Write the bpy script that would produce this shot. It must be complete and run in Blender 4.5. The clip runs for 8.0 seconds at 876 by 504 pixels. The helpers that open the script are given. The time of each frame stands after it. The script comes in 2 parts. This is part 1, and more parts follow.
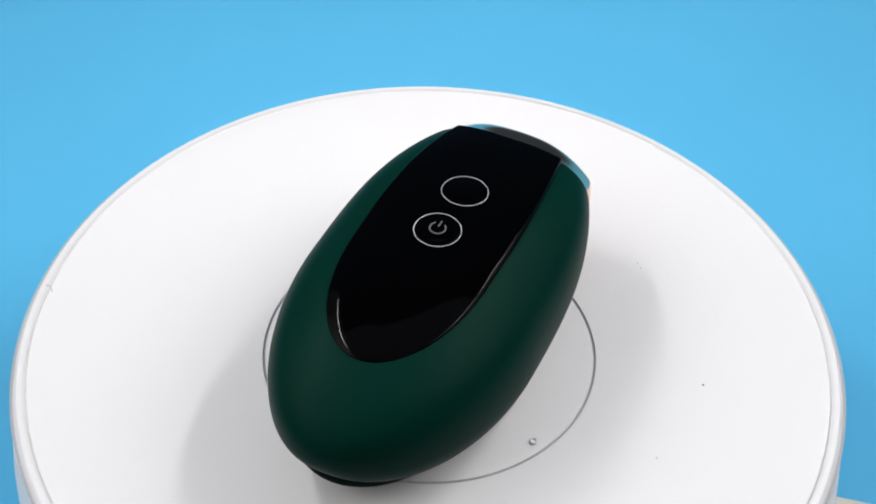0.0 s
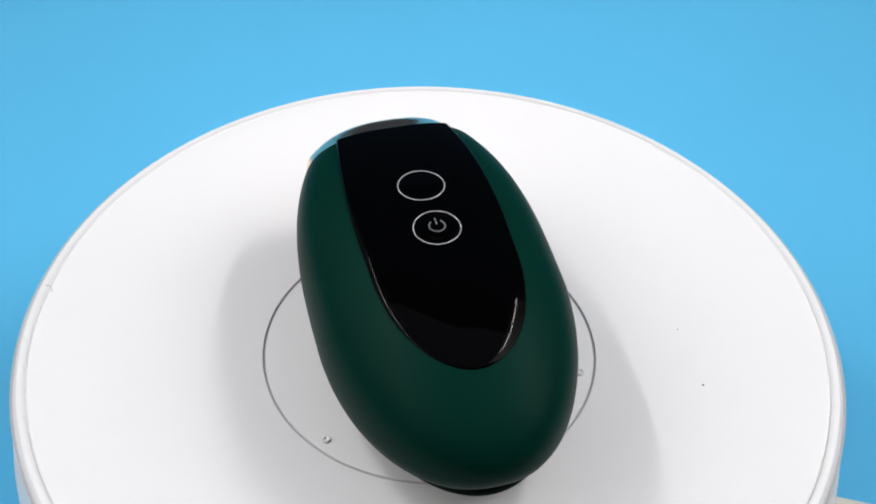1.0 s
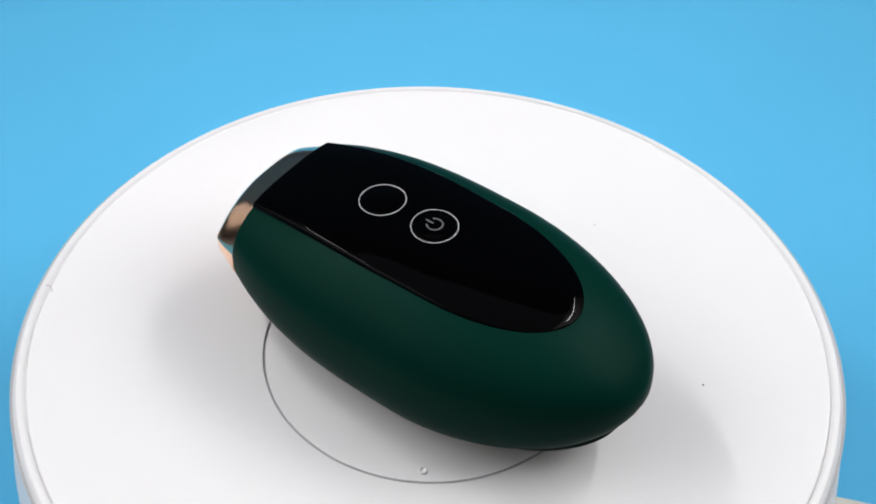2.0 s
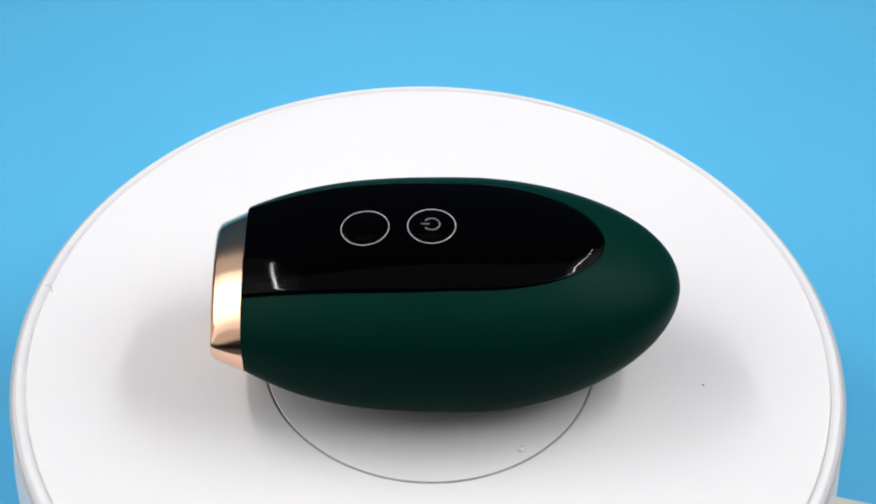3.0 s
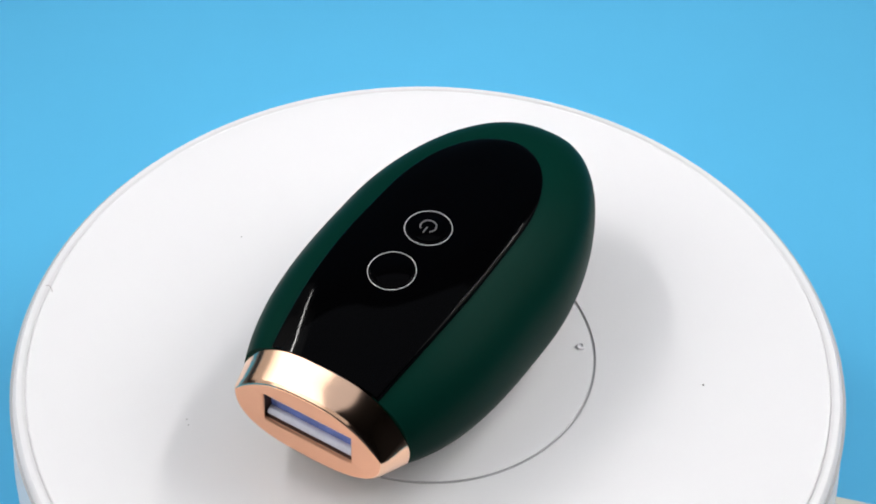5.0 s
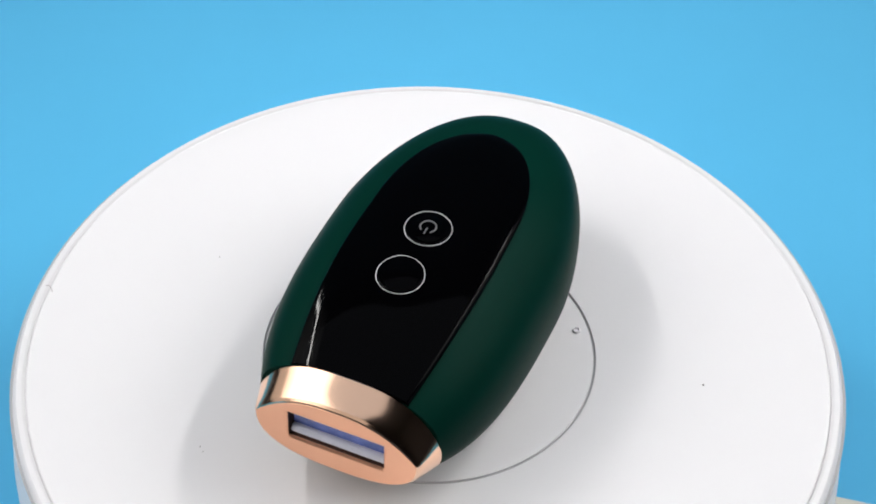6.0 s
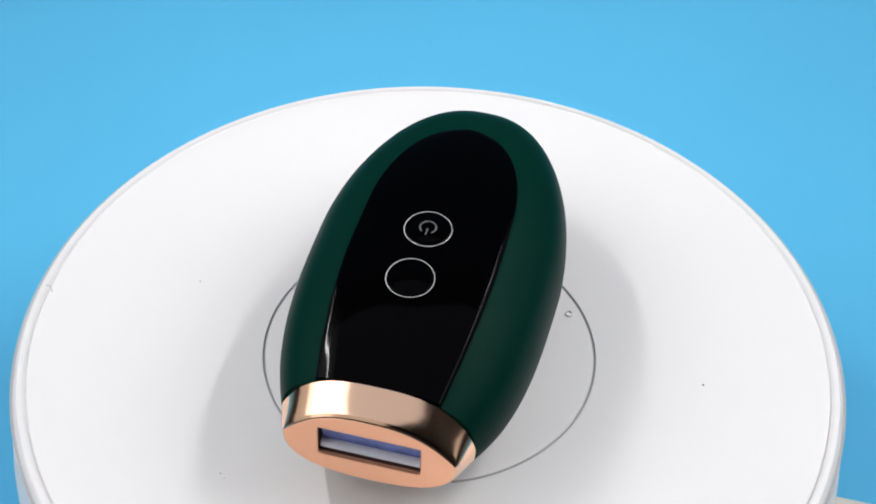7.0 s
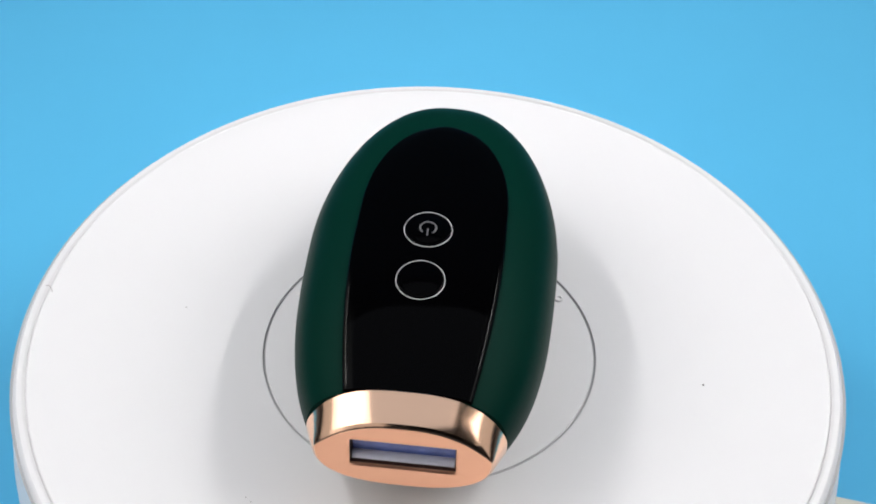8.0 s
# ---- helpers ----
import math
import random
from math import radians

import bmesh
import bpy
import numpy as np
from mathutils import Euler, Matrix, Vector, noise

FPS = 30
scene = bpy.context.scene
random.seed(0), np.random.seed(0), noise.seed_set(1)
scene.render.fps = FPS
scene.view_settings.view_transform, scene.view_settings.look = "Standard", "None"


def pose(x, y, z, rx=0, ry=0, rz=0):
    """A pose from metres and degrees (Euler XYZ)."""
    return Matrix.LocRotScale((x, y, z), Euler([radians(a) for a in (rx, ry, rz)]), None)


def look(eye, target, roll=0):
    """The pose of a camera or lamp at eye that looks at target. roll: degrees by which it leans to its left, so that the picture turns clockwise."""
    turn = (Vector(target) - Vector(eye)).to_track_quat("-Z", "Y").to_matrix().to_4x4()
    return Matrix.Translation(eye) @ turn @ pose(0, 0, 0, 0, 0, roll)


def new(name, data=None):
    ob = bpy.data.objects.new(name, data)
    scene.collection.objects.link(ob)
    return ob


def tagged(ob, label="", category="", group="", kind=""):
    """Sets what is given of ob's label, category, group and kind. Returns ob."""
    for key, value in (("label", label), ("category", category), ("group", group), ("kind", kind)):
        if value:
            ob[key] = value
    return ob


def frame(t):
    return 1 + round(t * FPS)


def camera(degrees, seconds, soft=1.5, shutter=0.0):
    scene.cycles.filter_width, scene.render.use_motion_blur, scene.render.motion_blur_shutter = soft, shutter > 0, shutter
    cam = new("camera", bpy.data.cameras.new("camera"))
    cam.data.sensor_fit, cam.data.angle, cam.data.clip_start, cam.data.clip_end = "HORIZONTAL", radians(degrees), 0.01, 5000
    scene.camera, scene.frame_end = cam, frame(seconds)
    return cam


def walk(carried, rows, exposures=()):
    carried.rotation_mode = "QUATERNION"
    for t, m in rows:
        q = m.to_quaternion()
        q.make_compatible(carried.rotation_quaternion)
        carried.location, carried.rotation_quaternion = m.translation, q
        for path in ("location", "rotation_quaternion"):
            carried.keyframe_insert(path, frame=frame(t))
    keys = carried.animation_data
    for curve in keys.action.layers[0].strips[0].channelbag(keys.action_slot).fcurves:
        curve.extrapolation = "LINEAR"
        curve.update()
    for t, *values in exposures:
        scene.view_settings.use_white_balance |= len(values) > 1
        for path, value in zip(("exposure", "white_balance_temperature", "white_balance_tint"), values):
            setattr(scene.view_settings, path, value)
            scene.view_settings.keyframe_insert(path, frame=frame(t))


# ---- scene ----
# ---- camera: fixed on a stand before the turntable ----
U = 0.05                       # radius of the turning disc, the unit of the fitted plan
TOP = 0.062                    # height of the turntable's top over the paper
cam = camera(25.70, 8.0, soft=1.9)
EYE = Vector((0.0, -7.7405 * U, TOP + 8.7279 * U))
AIM = EYE + Vector((0.002987, 0.701348, -0.712812))
walk(cam, [(0.0, look(EYE, AIM, 1.745)), (8.0, look(EYE, AIM, 1.745))])

# turn of the disc in degrees: steady, then slowing to a creep
TURN = [(0.0, 65.95), (0.5, 85.9), (1.0, 105.0), (1.5, 124.3), (2.0, 143.4), (2.5, 162.4), (3.0, 181.4),
        (3.5, 201.0), (3.9, 216.3), (4.0, 219.9), (4.1, 223.6), (4.2, 227.3), (4.3, 230.9), (4.4, 233.3),
        (4.5, 234.7), (4.6, 235.6), (4.7, 236.4), (5.0, 238.8), (5.5, 242.9), (6.0, 247.1), (6.5, 251.6),
        (7.0, 256.0), (7.5, 260.3), (8.0, 264.6)]

# ---- world and lamps ----
world = bpy.data.worlds.new("studio_air")
world.use_nodes = True
world.node_tree.nodes["Background"].inputs[0].default_value = (0.8, 0.9, 1.0, 1)
world.node_tree.nodes["Background"].inputs[1].default_value = 0.02
scene.world = world
scene.view_settings.exposure = 0.39


def softbox_lamp(name, eye, sx, sy, watts, colour=(1, 1, 1), tilt=0, turn=0, spread=180):
    data = bpy.data.lights.new(name, "AREA")
    data.shape, data.size, data.size_y, data.energy, data.color = "RECTANGLE", sx, sy, watts, colour
    data.spread = radians(spread)
    ob = new(name, data)
    ob.matrix_world = pose(*eye, 0, tilt, turn)
    return ob


BAR_WHITE, EAST_WHITE = (1.0, 0.985, 0.96), (1.0, 0.985, 0.97)
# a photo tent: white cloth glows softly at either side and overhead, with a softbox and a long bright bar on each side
for side, watts, colour in ((-1, 0.15, BAR_WHITE), (1, 0.145, EAST_WHITE)):
    bar_at, bar_way = Vector((side * 0.437, 0.275, 0.68)), Vector((side * 0.16, 0.99, 0))
    z_axis = bar_at.normalized()
    y_axis = (bar_way - bar_way.dot(z_axis) * z_axis).normalized()
    bar = softbox_lamp("light_bar_west" if side < 0 else "light_bar_east", (0, 0, 0), 0.0080, 0.44, watts, colour, spread=50)
    bar.matrix_world = Matrix.Translation(bar_at + Vector((0, 0, TOP))) @ Matrix((y_axis.cross(z_axis), y_axis, z_axis)).transposed().to_4x4()
softbox_lamp("softbox_west", (-0.66, -0.10, TOP + 0.56), 0.72, 1.10, 0.88, BAR_WHITE, tilt=-48, spread=70)
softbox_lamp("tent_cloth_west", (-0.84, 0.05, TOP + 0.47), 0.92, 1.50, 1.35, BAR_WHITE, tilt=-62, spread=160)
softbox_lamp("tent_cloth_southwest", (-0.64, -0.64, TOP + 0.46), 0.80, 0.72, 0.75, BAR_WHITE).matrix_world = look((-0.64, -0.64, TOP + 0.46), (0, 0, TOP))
softbox_lamp("softbox_east", (0.64, 0.16, TOP + 0.58), 0.60, 0.80, 0.86, EAST_WHITE, tilt=47, spread=70)
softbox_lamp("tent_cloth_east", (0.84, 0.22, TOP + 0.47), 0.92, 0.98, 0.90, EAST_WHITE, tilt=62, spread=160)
# unseen area lamp added for the pale overhead glow; bluish to tint shadows
softbox_lamp("overhead_glow", (-0.05, -0.02, 1.40), 1.9, 1.25, 3.9, (0.87, 0.92, 1.0))


# ---- materials ----
def material(name, colour, rough=0.5, metal=0.0, spec=0.5, coat=0.0, vary=0.06, scale=20.0, bump=0.0, bump_scale=400.0,
             rough_vary=0.0, tint=None):
    m = bpy.data.materials.new(name)
    m.use_nodes = True
    nt = m.node_tree
    b = nt.nodes["Principled BSDF"]
    b.inputs["Metallic"].default_value = metal
    b.inputs["Roughness"].default_value = rough
    b.inputs["Specular IOR Level"].default_value = spec
    b.inputs["Coat Weight"].default_value = coat
    b.inputs["Coat Roughness"].default_value = 0.03
    tc = nt.nodes.new("ShaderNodeTexCoord")
    n1 = nt.nodes.new("ShaderNodeTexNoise")
    n1.inputs["Scale"].default_value = scale
    n1.inputs["Detail"].default_value = 5
    nt.links.new(tc.outputs["Object"], n1.inputs["Vector"])
    n2 = nt.nodes.new("ShaderNodeTexNoise")
    n2.inputs["Scale"].default_value = bump_scale
    n2.inputs["Detail"].default_value = 3
    nt.links.new(tc.outputs["Object"], n2.inputs["Vector"])
    mix = nt.nodes.new("ShaderNodeMix")
    mix.data_type = "RGBA"
    t = tint or [min(1, c * (1 + vary)) for c in colour]
    mix.inputs["A"].default_value = (*[c * (1 - vary) for c in colour], 1)
    mix.inputs["B"].default_value = (*t, 1)
    nt.links.new(n1.outputs["Fac"], mix.inputs["Factor"])
    nt.links.new(mix.outputs["Result"], b.inputs["Base Color"])
    if rough_vary:
        mr = nt.nodes.new("ShaderNodeMapRange")
        mr.inputs["To Min"].default_value = max(0, rough - rough_vary)
        mr.inputs["To Max"].default_value = rough + rough_vary
        nt.links.new(n1.outputs["Fac"], mr.inputs["Value"])
        nt.links.new(mr.outputs["Result"], b.inputs["Roughness"])
    if bump:
        bp = nt.nodes.new("ShaderNodeBump")
        bp.inputs["Strength"].default_value = bump
        bp.inputs["Distance"].default_value = 0.0002
        nt.links.new(n2.outputs["Fac"], bp.inputs["Height"])
        nt.links.new(bp.outputs["Normal"], b.inputs["Normal"])
    return m


BLUE = material("blue_paper", (0.090, 0.425, 0.70), 0.85, spec=0.15, vary=0.05, scale=9, bump=0.25, bump_scale=900)
WHITE = material("white_plastic", (0.71, 0.70, 0.715), 0.42, spec=0.4, vary=0.015, scale=14, bump=0.08, bump_scale=1500, rough_vary=0.06)
DISC = material("white_disc_plastic", (0.71, 0.70, 0.715), 0.42, spec=0.45, vary=0.015, scale=18, bump=0.08, bump_scale=1500, rough_vary=0.06)
GAP = material("grey_seam", (0.43, 0.43, 0.44), 0.7, vary=0.1)
# grey stands in for shade at the bottom of the white rim groove
GROOVE = material("groove_shade_grey", (0.66, 0.65, 0.66), 0.6, vary=0.05)
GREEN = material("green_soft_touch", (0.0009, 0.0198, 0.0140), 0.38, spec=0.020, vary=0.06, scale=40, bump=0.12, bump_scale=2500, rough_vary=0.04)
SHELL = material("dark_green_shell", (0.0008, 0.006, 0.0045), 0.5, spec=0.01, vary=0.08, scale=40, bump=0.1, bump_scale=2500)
BLACK = material("black_gloss_plastic", (0.0006, 0.0006, 0.0008), 0.05, spec=0.036, vary=0.1, scale=60, rough_vary=0.02)
BACK_TINT = material("blue_grey_back_tint", (0.13, 0.27, 0.40), 0.9, spec=0.2, vary=0.12, scale=5, bump=0.3)
GOLD = material("rose_gold_plating", (0.93, 0.60, 0.42), 0.125, metal=1.0, vary=0.03, scale=60, rough_vary=0.015)
GOLD_FACE = material("rose_gold_satin", (0.88, 0.47, 0.30), 0.34, metal=1.0, vary=0.03, scale=60, rough_vary=0.04)
SILVER = material("silver_print", (0.55, 0.55, 0.56), 0.35, vary=0.05, scale=300)
SYMBOL = material("grey_print", (0.12, 0.12, 0.13), 0.5, vary=0.08, scale=500)
POCKET = material("copper_brown_recess", (0.09, 0.042, 0.03), 0.35, metal=0.6, vary=0.1)
REFLECTOR = material("violet_reflector", (0.17, 0.23, 0.60), 0.2, vary=0.5, scale=260)
TUBE = material("lamp_tube_glass", (0.72, 0.72, 0.82), 0.12, spec=0.6, vary=0.1, scale=300)
BEIGE = material("beige_card", (0.62, 0.60, 0.54), 0.7, vary=0.05, bump=0.2)
TABLE = material("dark_tabletop", (0.05, 0.058, 0.070), 0.5, vary=0.1, scale=6)
ROOM = material("dim_room_paint", (0.05, 0.05, 0.055), 0.9, vary=0.1, scale=2)
LINT = material("pale_lint", (0.52, 0.49, 0.50), 0.9, vary=0.1, scale=900)
DUST = material("grey_dust", (0.30, 0.29, 0.28), 0.9, vary=0.2, scale=900)


# ---- mesh helpers ----
def mesh_object(name, bm, mat, angle=35.0):
    me = bpy.data.meshes.new(name)
    bmesh.ops.recalc_face_normals(bm, faces=bm.faces[:])
    bm.to_mesh(me)
    bm.free()
    me.materials.append(mat)
    me.shade_smooth()
    me.set_sharp_from_angle(angle=radians(angle))
    return new(name, me)


def part(name, bm, mat, parent, label="", angle=35.0):
    ob = mesh_object(name, bm, mat, angle)
    ob.parent = parent
    return tagged(ob, label) if label else ob


def box_mesh(x0, x1, y0, y1, z0, z1, bevel=0.0):
    bm = bmesh.new()
    bmesh.ops.create_cube(bm, size=1, matrix=Matrix.Translation(((x0 + x1) / 2, (y0 + y1) / 2, (z0 + z1) / 2))
                          @ Matrix.Diagonal((x1 - x0, y1 - y0, z1 - z0, 1)))
    if bevel:
        bmesh.ops.bevel(bm, geom=bm.edges[:], offset=bevel, segments=2, affect="EDGES")
    return bm


def lathe(profile, n=192):
    """A turned solid from (radius, height) pairs; radius 0 closes it."""
    bm = bmesh.new()
    rings = []
    for r, z in profile:
        if r == 0:
            rings.append([bm.verts.new((0, 0, z))])
        else:
            rings.append([bm.verts.new((r * math.cos(a), r * math.sin(a), z)) for a in (2 * math.pi * i / n for i in range(n))])
    bridge(bm, rings)
    return bm


def bridge(bm, rings):
    for a, b in zip(rings, rings[1:]):
        n = max(len(a), len(b))
        for i in range(n):
            j = (i + 1) % n
            if len(a) == 1 and len(b) == 1:
                continue
            if len(a) == 1:
                bm.faces.new((a[0], b[i], b[j]))
            elif len(b) == 1:
                bm.faces.new((a[i], a[j], b[0]))
            else:
                bm.faces.new((a[i], a[j], b[j], b[i]))


def loft(sections, close_start=True, close_end=True):
    bm = bmesh.new()
    rings = [[bm.verts.new(p) for p in s] for s in sections]
    bridge(bm, rings)
    if close_start and len(rings[0]) > 2:
        bm.faces.new(rings[0])
    if close_end and len(rings[-1]) > 2:
        bm.faces.new(rings[-1])
    return bm


def tube_mesh(points, radius, n=8, closed=False):
    """A thin round bar along points that lie about level."""
    rings = []
    m = len(points)
    for i, p in enumerate(points):
        a = points[(i - 1) % m] if closed or i else p
        b = points[(i + 1) % m] if closed or i < m - 1 else p
        d = (Vector(b) - Vector(a)).normalized()
        side = d.cross(Vector((0, 0, 1))).normalized()
        up = side.cross(d)
        rings.append([Vector(p) + radius * (math.cos(2 * math.pi * k / n) * side + math.sin(2 * math.pi * k / n) * up) for k in range(n)])
    if closed:
        rings.append(rings[0])
    bm = loft(rings, not closed, not closed)
    if closed:
        bmesh.ops.remove_doubles(bm, verts=bm.verts[:], dist=1e-7)
    return bm


# ---- the setting ----
def build_setting():
    table = mesh_object("tabletop", box_mesh(-1.1, 1.1, -0.75, 0.846, -0.035, -0.0015, 0.004), TABLE)
    tagged(table, "dark tabletop under the blue backdrop paper", "table", kind="structure")
    # paper: lies flat on the table, its far edge curling up a little
    prof = [(-0.20, 0.0), (0.0, 0.0), (0.30, 0.0), (0.33, 0.0008), (0.36, 0.0035), (0.385, 0.0075)]
    bm = bmesh.new()
    rows = [[bm.verts.new((-0.46 + 0.92 * i / 24, y, z)) for i in range(25)] for y, z in prof]
    for a, b in zip(rows, rows[1:]):
        for i in range(24):
            bm.faces.new((a[i], a[i + 1], b[i + 1], b[i]))
    ex = bmesh.ops.extrude_face_region(bm, geom=bm.faces[:])
    for v in ex["geom"]:
        if isinstance(v, bmesh.types.BMVert):
            v.co.z -= 0.0008
    tagged(mesh_object("backdrop", bm, BLUE), "plain sky-blue paper backdrop spread under the turntable", "backdrop", kind="structure")
    # unseen walls close the place; the north one tones the gold band's reflections
    for name, b, mat in (("floor", (-1.4, 1.4, -2.0, 0.85, -0.80, -0.75), ROOM), ("ceiling", (-1.4, 1.4, -2.0, 0.85, 1.75, 1.80), ROOM),
                         ("wall_north", (-1.4, 1.4, 0.85, 0.95, -0.80, 1.80), BACK_TINT), ("wall_south", (-1.4, 1.4, -2.1, -2.0, -0.80, 1.80), ROOM),
                         ("wall_west", (-1.5, -1.4, -2.1, 0.95, -0.80, 1.80), ROOM), ("wall_east", (1.4, 1.5, -2.1, 0.95, -0.80, 1.80), ROOM)):
        tagged(mesh_object(name, box_mesh(*b), mat), "unseen blue-grey back wall that tints the head's reflections" if mat is BACK_TINT else "plain painted room surface", name.split("_")[0], kind="structure")


# ---- the turntable ----
def build_turntable():
    root = tagged(new("turntable"), "round white plastic motorised turntable on blue paper", "turntable")
    root.matrix_world = pose(0, 0, TOP)
    R, G = 2.492 * U, 2.4386 * U
    # outer housing with a rounded lip
    prof = [(G + 0.0009, -0.004), (G + 0.0009, -0.00072), (G + 0.0010, -0.00066), (G + 0.0013, -0.00058), (G + 0.0017, -0.00053)]
    prof += [(R - 0.0025 + 0.0030 * math.sin(a), -0.0035 + 0.0030 * math.cos(a)) for a in (math.pi / 2 * i / 10 for i in range(11))]
    prof += [(R + 0.0007, -0.0045), (R + 0.0011, -0.0070), (R + 0.0019, -0.013), (R + 0.0030, -0.024), (R + 0.0034, -0.050), (R + 0.001, -0.0535), (R - 0.004, -0.0545), (0.03, -0.0545)]
    part("housing", lathe(prof, 256), WHITE, root, "white glossy rim and side wall", 50.0)
    # turning top plate, bevelled at the seam and at the groove
    r1 = U + 0.00042
    prof = [(r1, -0.003), (r1, -0.0001), (r1 + 0.0001, 0.0), (r1 + 0.0004, 0.0), (G - 0.0022, 0.0), (G - 0.0016, 0.0), (G - 0.0013, -0.00008), (G - 0.0011, -0.00026), (G - 0.0009, -0.00050), (G - 0.0008, -0.00070), (G - 0.0008, -0.003)]
    plate = part("top_plate", lathe(prof, 256), WHITE, root, "white turning plate")
    part("seam_floor", lathe([(0.0, -0.0036), (G + 0.004, -0.0036), (G + 0.004, -0.0031), (U * 1.06, -0.0031), (U * 1.05, -0.0031), (0, -0.0031)], 192), GAP, root, "grey floor of the seams")
    part("groove_ring", lathe([(G - 0.0007, -0.0030), (G - 0.0007, -0.00070), (G - 0.0005, -0.00074), (G + 0.0005, -0.00074), (G + 0.0008, -0.00070), (G + 0.0008, -0.0030), (G - 0.0007, -0.0030)], 256), GROOVE, root, "bottom of the rim groove, greyed for its shade")
    part("seam_ring", lathe([(U - 0.00036, -0.0030), (U - 0.00036, -0.0008), (U + 0.00038, -0.0008), (U + 0.00038, -0.0030), (U - 0.00036, -0.0030)], 192), GAP, root, "grey bottom of the centre seam")
    disc = part("centre_disc", lathe([(0.0, 0.0), (U - 0.0005, 0.0), (U - 0.0004, -0.0001), (U - 0.0004, -0.0022), (0.0, -0.0022)], 192), DISC, root,
                "smooth white centre disc")
    for a in (125.5, 246.3, 6.0):
        d = part("dimple", lathe([(0.0, 0.0001), (0.0006, 0.0002), (0.0009, 0.00075), (0.0012, 0.0006), (0.00135, -0.0002)], 24), DISC, disc)
        d.location = (0.92 * U * math.cos(radians(a)), 0.92 * U * math.sin(radians(a)), 0)
    for ang in (20, 110, 200, 290):
        f = part("foot", lathe([(0.0, -0.0541), (0.009, -0.0541), (0.009, -0.0610), (0.0082, -0.0620), (0.0, -0.0620)], 24), GAP, root, "grey rubber foot")
        f.location = (0.1 * math.cos(radians(ang)), 0.1 * math.sin(radians(ang)), 0)
    return root, plate, disc


# ---- the egg-shaped device ----
AX = dict(A=0.7408, xm=-0.2056, xt=-1.4577, pt=1.868, qt=1.977, An=0.552, Tm=0.528, Tn=0.362, B=0.5217, Bn=0.24, zc=0.5046, zs=0.052, n=2.5, pn=3.2, ptop=2.6)
XN, XF = 1.078, 1.258


def profile(x):
    """Half width, middle height, rise and drop of the body at x."""
    k = AX
    zc = k["zc"] + k["zs"] * max(0, k["xm"] - x) ** 2
    if x < k["xm"]:
        s = min(1, (k["xm"] - x) / (k["xm"] - k["xt"]))
        g = max(0, 1 - s ** k["pt"]) ** (1 / k["qt"])
        return k["A"] * g, zc, k["Tm"] * g, k["B"] * g
    r = (x - k["xm"]) / (XN - k["xm"])
    u, v = r ** k["pn"], r ** k["ptop"]
    return k["A"] + (k["An"] - k["A"]) * u, zc, k["Tm"] + (k["Tn"] - k["Tm"]) * v, k["B"] + (k["Bn"] - k["B"]) * u


def spow(v, e):
    return math.copysign(abs(v) ** e, v)


def section(x, n=72, grow=0.0, floor_z=None):
    a, zc, t, b = profile(x)
    out = []
    for i in range(n):
        ph = 2 * math.pi * i / n
        y = (a + grow) * spow(math.cos(ph), 2 / AX["n"])
        s = spow(math.sin(ph), 2 / AX["n"])
        z = zc + ((t + grow) * s if s > 0 else (b + grow) * s)
        if floor_z is not None:
            z = max(z, floor_z)
        out.append(Vector((x, y, z)) * U)
    return out


def top_height(x, y):
    a, zc, t, b = profile(x)
    return zc + t * max(0, 1 - min(1, abs(y) / a) ** AX["n"]) ** (1 / AX["n"])


def panel_half(x):
    if x < -0.17:
        return 0.43 * max(0, 1 - ((-0.17 - x) / 0.818) ** 2.15) ** 0.5
    if x < 0.1:
        return 0.43 + 0.007 * (x + 0.17) / 0.27
    return 0.437 - 0.077 * ((x - 0.1) / 0.93) ** 2


def solid_sheet(top, thick):
    """A closed slab from a grid of points, thickened downwards."""
    bm = bmesh.new()
    up = [[bm.verts.new(p) for p in row] for row in top]
    dn = [[bm.verts.new(p - Vector((0, 0, thick))) for p in row] for row in top]
    m, n = len(top), len(top[0])
    for i in range(m - 1):
        for j in range(n - 1):
            bm.faces.new((up[i][j], up[i][j + 1], up[i + 1][j + 1], up[i + 1][j]))
            bm.faces.new((dn[i][j], dn[i + 1][j], dn[i + 1][j + 1], dn[i][j + 1]))
    for i in range(m - 1):
        for j in (0, n - 1):
            bm.faces.new((up[i][j], up[i + 1][j], dn[i + 1][j], dn[i][j]))
    for j in range(n - 1):
        for i in (0, m - 1):
            bm.faces.new((up[i][j], up[i][j + 1], dn[i][j + 1], dn[i][j]))
    bmesh.ops.remove_doubles(bm, verts=bm.verts[:], dist=1e-6)
    return bm


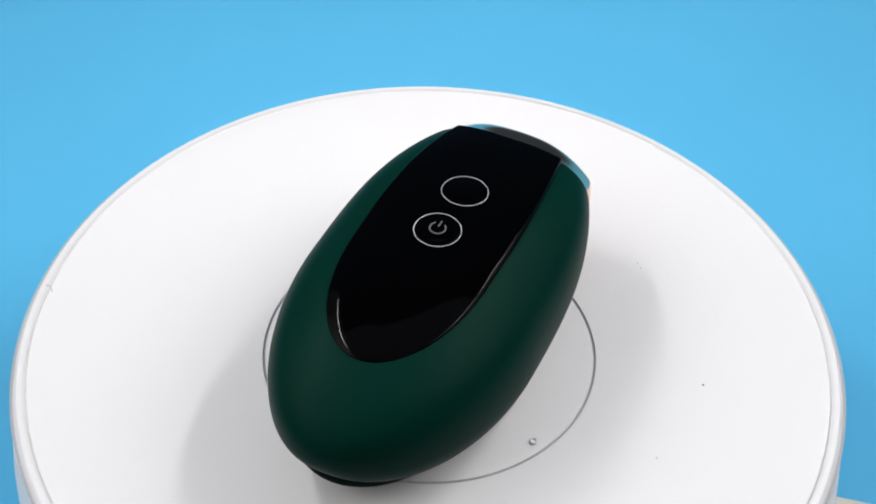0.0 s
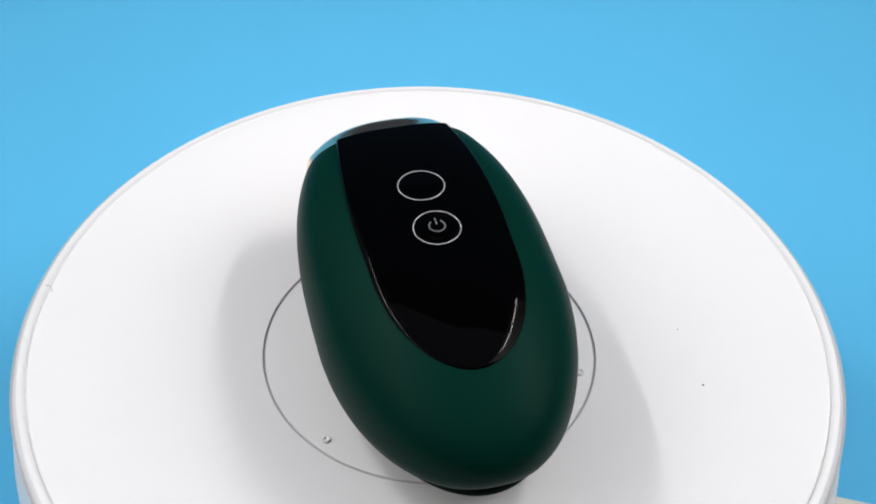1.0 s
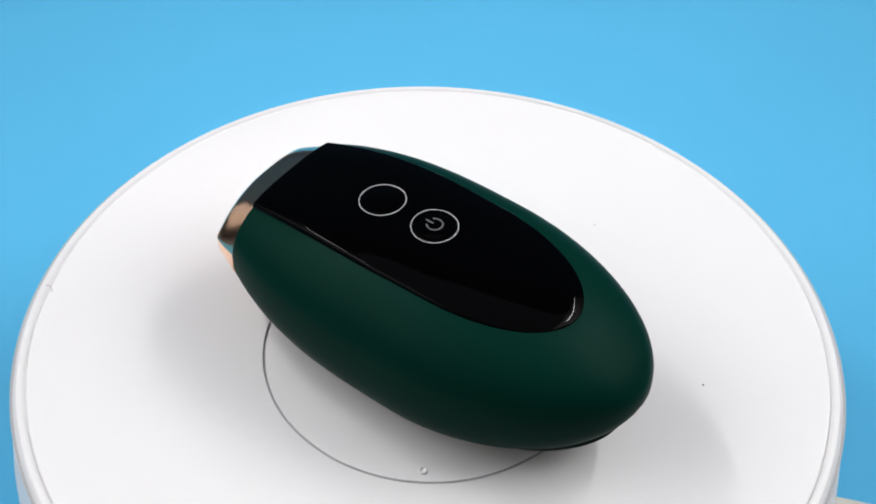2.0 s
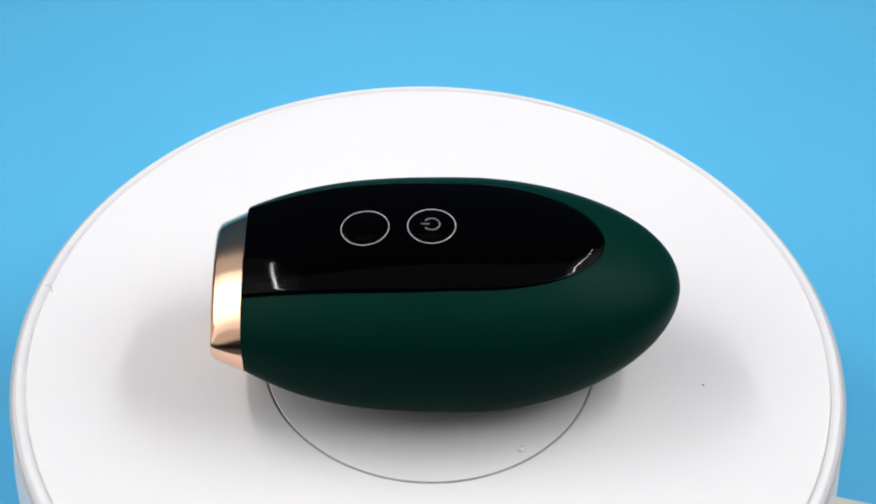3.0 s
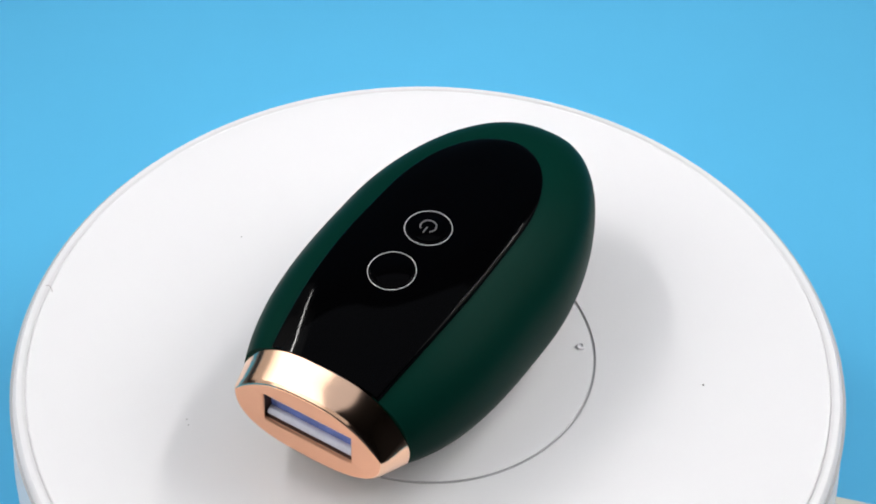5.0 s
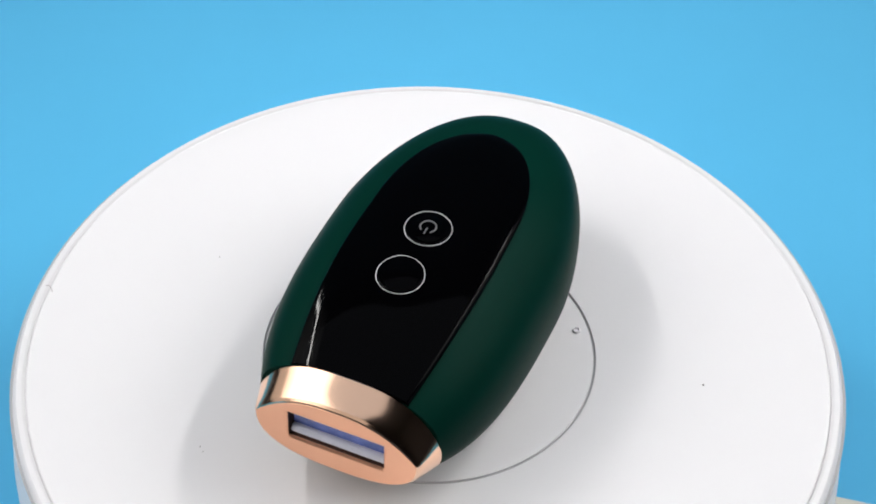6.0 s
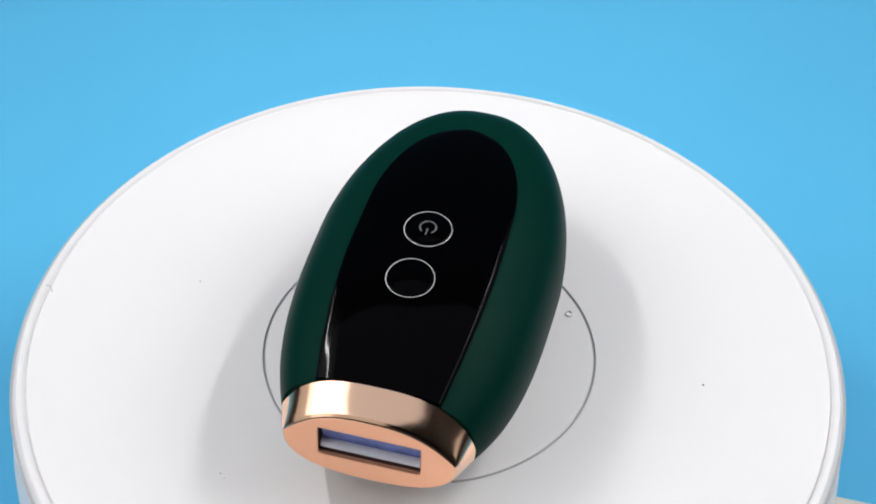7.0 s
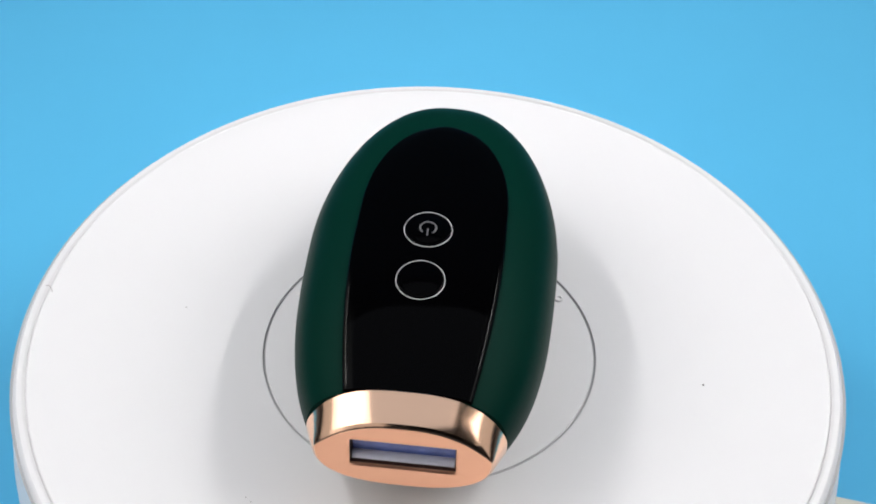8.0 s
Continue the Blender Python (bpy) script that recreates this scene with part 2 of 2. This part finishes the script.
def build_device():
    root = tagged(new("hair_removal_device"), "egg-shaped dark green handheld device with glossy black panel and rose-gold head", "beauty device")
    k = AX
    xs = [k["xt"] + (k["xm"] - k["xt"]) * (1 - math.cos(math.pi / 2 * (0.03 + 0.97 * i / 34))) for i in range(35)]
    xs += [k["xm"] + (XN - k["xm"]) * i / 26 for i in range(1, 27)]
    tip = Vector((k["xt"], 0, profile(k["xt"])[1])) * U
    body = part("body", loft([[tip]] + [section(x, floor_z=0.10) for x in xs], True, True), GREEN, root, "matt dark green soft-touch shell", 50)

    # lower shell, a little narrower, on which it stands
    rings = []
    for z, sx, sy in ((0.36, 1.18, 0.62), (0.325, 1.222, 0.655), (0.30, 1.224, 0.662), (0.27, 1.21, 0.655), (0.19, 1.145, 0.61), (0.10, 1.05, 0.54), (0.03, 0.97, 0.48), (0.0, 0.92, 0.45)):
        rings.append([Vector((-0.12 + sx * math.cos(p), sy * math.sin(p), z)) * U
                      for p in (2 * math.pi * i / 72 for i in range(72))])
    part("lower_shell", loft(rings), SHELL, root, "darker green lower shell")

    # glossy black panel with rounded edges
    rows = []
    N = 44
    for i in range(N + 1):
        x = -0.987 + (XN - 0.002 + 0.987) * (1 - math.cos(math.pi / 2 * i / N)) if i < N else XN - 0.002
        h = max(panel_half(x), 0.004)
        end = min(1.0, (x + 0.987) / 0.07) ** 0.5
        row = []
        for j in range(65):
            v = math.sin(math.pi / 2 * (-1 + 2 * j / 64))
            top0 = top_height(x, 0) + 0.012
            drop = top0 - top_height(x, h) + 0.010
            edge = max(0, 1 - abs(v) ** 90) ** 0.6
            w, lean = abs(v), 0.228 + 0.065 * min(1.0, max(0.0, (0.55 - x) / 0.5))
            crown = lean * h * (w ** 3 / 2.1675 if w < 0.85 else w - 0.5667)
            z = top0 - crown - max(0.0, drop - 0.4333 * lean * h) * (1 - edge)
            row.append(Vector((x, h * v, z + 0.012 * max(0, -0.5 - x) - 0.010 * (1 - end))) * U)
        rows.append(row)
    panel = part("control_panel", solid_sheet(rows, 0.0012), BLACK, root, "glossy black inlaid control panel", 60)

    # two round buttons
    for bx, power in ((0.007, True), (0.386, False)):
        by = -0.012
        slope = (top_height(bx + 0.1, 0) - top_height(bx - 0.1, 0)) / 0.2
        zb = top_height(bx, 0) + 0.012

        def on(r, a, lift):
            px, py = r * math.cos(a), r * math.sin(a)
            return Vector((bx + px, by + py, zb + slope * px + lift - 0.16 * py * py)) * U
        rings = [[on(r, 2 * math.pi * i / 48, z) for i in range(48)] for r, z in ((0.128, -0.03), (0.128, 0.000), (0.122, 0.004), (0.112, 0.003), (0.10, 0.006), (0.07, 0.012), (0.035, 0.016), (0.008, 0.017))]
        button = part("button", loft(rings), BLACK, panel, "glossy black round push button", 60)
        part("button_ring", tube_mesh([on(0.1365, 2 * math.pi * i / 72, 0.003) for i in range(72)], 0.0022 * U, 8, True), SILVER, button, "thin silver ring")
        if power:
            arc = [on(0.046, radians(38 + 284 * i / 28), 0.0165) for i in range(29)]
            part("power_symbol", tube_mesh(arc, 0.0048 * U, 6), SYMBOL, button, "grey printed power arc")
            part("power_symbol_bar", tube_mesh([on(0.012 + 0.048 * i / 4, 0, 0.0185) for i in range(5)], 0.0048 * U, 6), SYMBOL, button, "grey printed power bar")

    # rose-gold head: creased band, flat face with a lamp window
    n = 96

    def lens(x, a, zc, up, dn, kt, nb):
        out = []
        for i in range(n):
            ph = 2 * math.pi * i / n
            y = a * math.cos(ph)
            q = abs(math.cos(ph))
            z = zc + (up * (1 - q ** kt) if math.sin(ph) >= 0 else -dn * max(0, 1 - q ** nb) ** (1 / nb))
            out.append(Vector((x, y, z)) * U)
        return out

    def blend(p, q, f):
        return [a.lerp(b, f) for a, b in zip(p, q)]

    a, zc, t, b = profile(XN)
    base = []
    for i in range(n):
        ph = 2 * math.pi * i / n
        q = abs(math.cos(ph))
        s = max(0, 1 - q ** AX["n"]) ** (1 / AX["n"])
        if math.sin(ph) >= 0:
            s = 0.5 * s + 0.5 * (1 - q ** 3.2)
        base.append(Vector((XN, (a + 0.004) * math.cos(ph), zc + ((t + 0.011) * s if math.sin(ph) >= 0 else -(b + 0.01) * s))) * U)
    face = lens(XF, 0.482, 0.570, 0.204, 0.275, 2.6, 2.6)
    inner = [Vector((XN - 0.06, p.y / U, p.z / U)) * U for p in base]
    inner = [Vector((p.x, p.y * 0.96, (p.z - 0.53 * U) * 0.94 + 0.53 * U)) for p in inner]
    rim0 = [p + Vector((0.004 * U, 0, 0)) for p in base]

    def band_ring(f, g):
        return [Vector(((XN + (XF - XN) * f) * U, p.y, p.z)) for p in blend(base, face, g)]
    near = [Vector((XF * U - 0.002 * U, p.y, p.z)) for p in blend(base, face, 0.985)]
    band = part("head_band", loft([inner, base, rim0] + [band_ring(f, g) for f, g in ((0.2, 0.16), (0.4, 0.33), (0.6, 0.50), (0.78, 0.66), (0.90, 0.78), (0.97, 0.90))] + [near], True, False), GOLD, root,
                "polished rose-gold head band", 14)
    # flat front with the window cut through it
    wy, z0, z1 = 0.291, 0.445, 0.645
    cz = 0.545

    def frame_ring(x, hw, lo, hi):
        out = []
        for p in face:
            dy, dz = p.y / U, p.z / U - cz
            f = min(hw / max(1e-6, abs(dy)), ((hi - cz) if dz > 0 else (cz - lo)) / max(1e-6, abs(dz)))
            out.append(Vector((x, dy * f, cz + dz * f)) * U)
        for cy, c in ((hw, hi), (-hw, hi), (-hw, lo), (hw, lo)):
            c3 = Vector((x, cy, c)) * U
            j = min(range(n), key=lambda i: (out[i] - c3).length)
            out[j] = c3
        return out
    front = part("head_face", loft([near, face, frame_ring(XF, wy + 0.012, z0 - 0.012, z1 + 0.012), frame_ring(XF - 0.006, wy, z0, z1), frame_ring(XF - 0.016, wy, z0, z1)], False, False), GOLD_FACE, band,
                 "satin rose-gold front face", 25)
    part("window_recess", loft([frame_ring(XF - 0.014, wy + 0.002, z0 - 0.002, z1 + 0.002), frame_ring(XF - 0.066, wy - 0.010, z0 + 0.006, z1 - 0.006)], False, False), POCKET, front, "brown metal window recess")
    part("reflector", box_mesh((XF - 0.080) * U, (XF - 0.064) * U, -0.30 * U, 0.30 * U, (z0 - 0.01) * U, (z1 + 0.01) * U), REFLECTOR, front, "violet-blue reflector plate")
    rod = [Vector((XF - 0.052, -0.282 + 0.564 * i / 8, 0.476)) * U for i in range(9)]
    part("flash_tube", tube_mesh(rod, 0.029 * U, 16), TUBE, front, "pale lavender glass flash tube")
    return root


def build_small_things():
    # card that lies on the paper beside the turntable
    card = mesh_object("card", box_mesh(0, 0.16, -0.22, 0, 0.0, 0.0022, 0.0004), BEIGE)
    tagged(card, "off-white card lying on the blue paper by the turntable", "card")
    card.matrix_world = pose(0.104, 0.002, 0.0004, 0, 0, -13.5)
    # still speck added for dust at the camera, not carried by the plate
    speck = mesh_object("dust_speck", lathe([(0, 0.0003), (0.00025, 0.00022), (0.0004, 0.0)], 10), DUST)
    tagged(speck, "tiny grey speck for dust at the camera, still over the plate", "dust")
    speck.matrix_world = pose(1.646 * U, -0.209 * U, TOP)
    pts = [Vector((-2.400 + 0.05 * i / 6, 0.452 + 0.012 * math.sin(i / 6 * 3) - 0.05 * (i / 6) ** 2, 0.006)) * U for i in range(7)]
    lint = mesh_object("lint_fibre", tube_mesh(pts, 0.00018, 6), LINT)
    tagged(lint, "short curled grey lint fibre on the plate rim", "lint")
    lint.location.z = TOP
    turning = []
    for r, b, size in ((1.54, -96.2, 0.6), (1.525, -36.3, 0.5), (1.528, -34.7, 0.5)):
        ob = mesh_object("dust_speck", lathe([(0, 0.0003 * size), (0.00025 * size, 0.00022 * size), (0.0004 * size, 0.0)], 10), DUST)
        turning.append((tagged(ob, "tiny grey dust speck riding on the turning plate", "dust"), r * U, b))
    return turning


build_setting()
turntable, top_plate, centre_disc = build_turntable()
device = build_device()
specks = build_small_things()


def motions():
    for turning in (top_plate, centre_disc):
        walk(turning, [(t, pose(0, 0, 0, 0, 0, a)) for t, a in TURN])
    for speck, r, b in specks:
        walk(speck, [(t, pose(r * math.cos(radians(a + b)), r * math.sin(radians(a + b)), TOP, 0, 0, a)) for t, a in TURN])
    walk(device, [(t, pose(0.0007 * math.sin(radians(a)), -0.0007 * math.cos(radians(a)), TOP, 0, 0, a + 0.1)) for t, a in TURN])


motions()
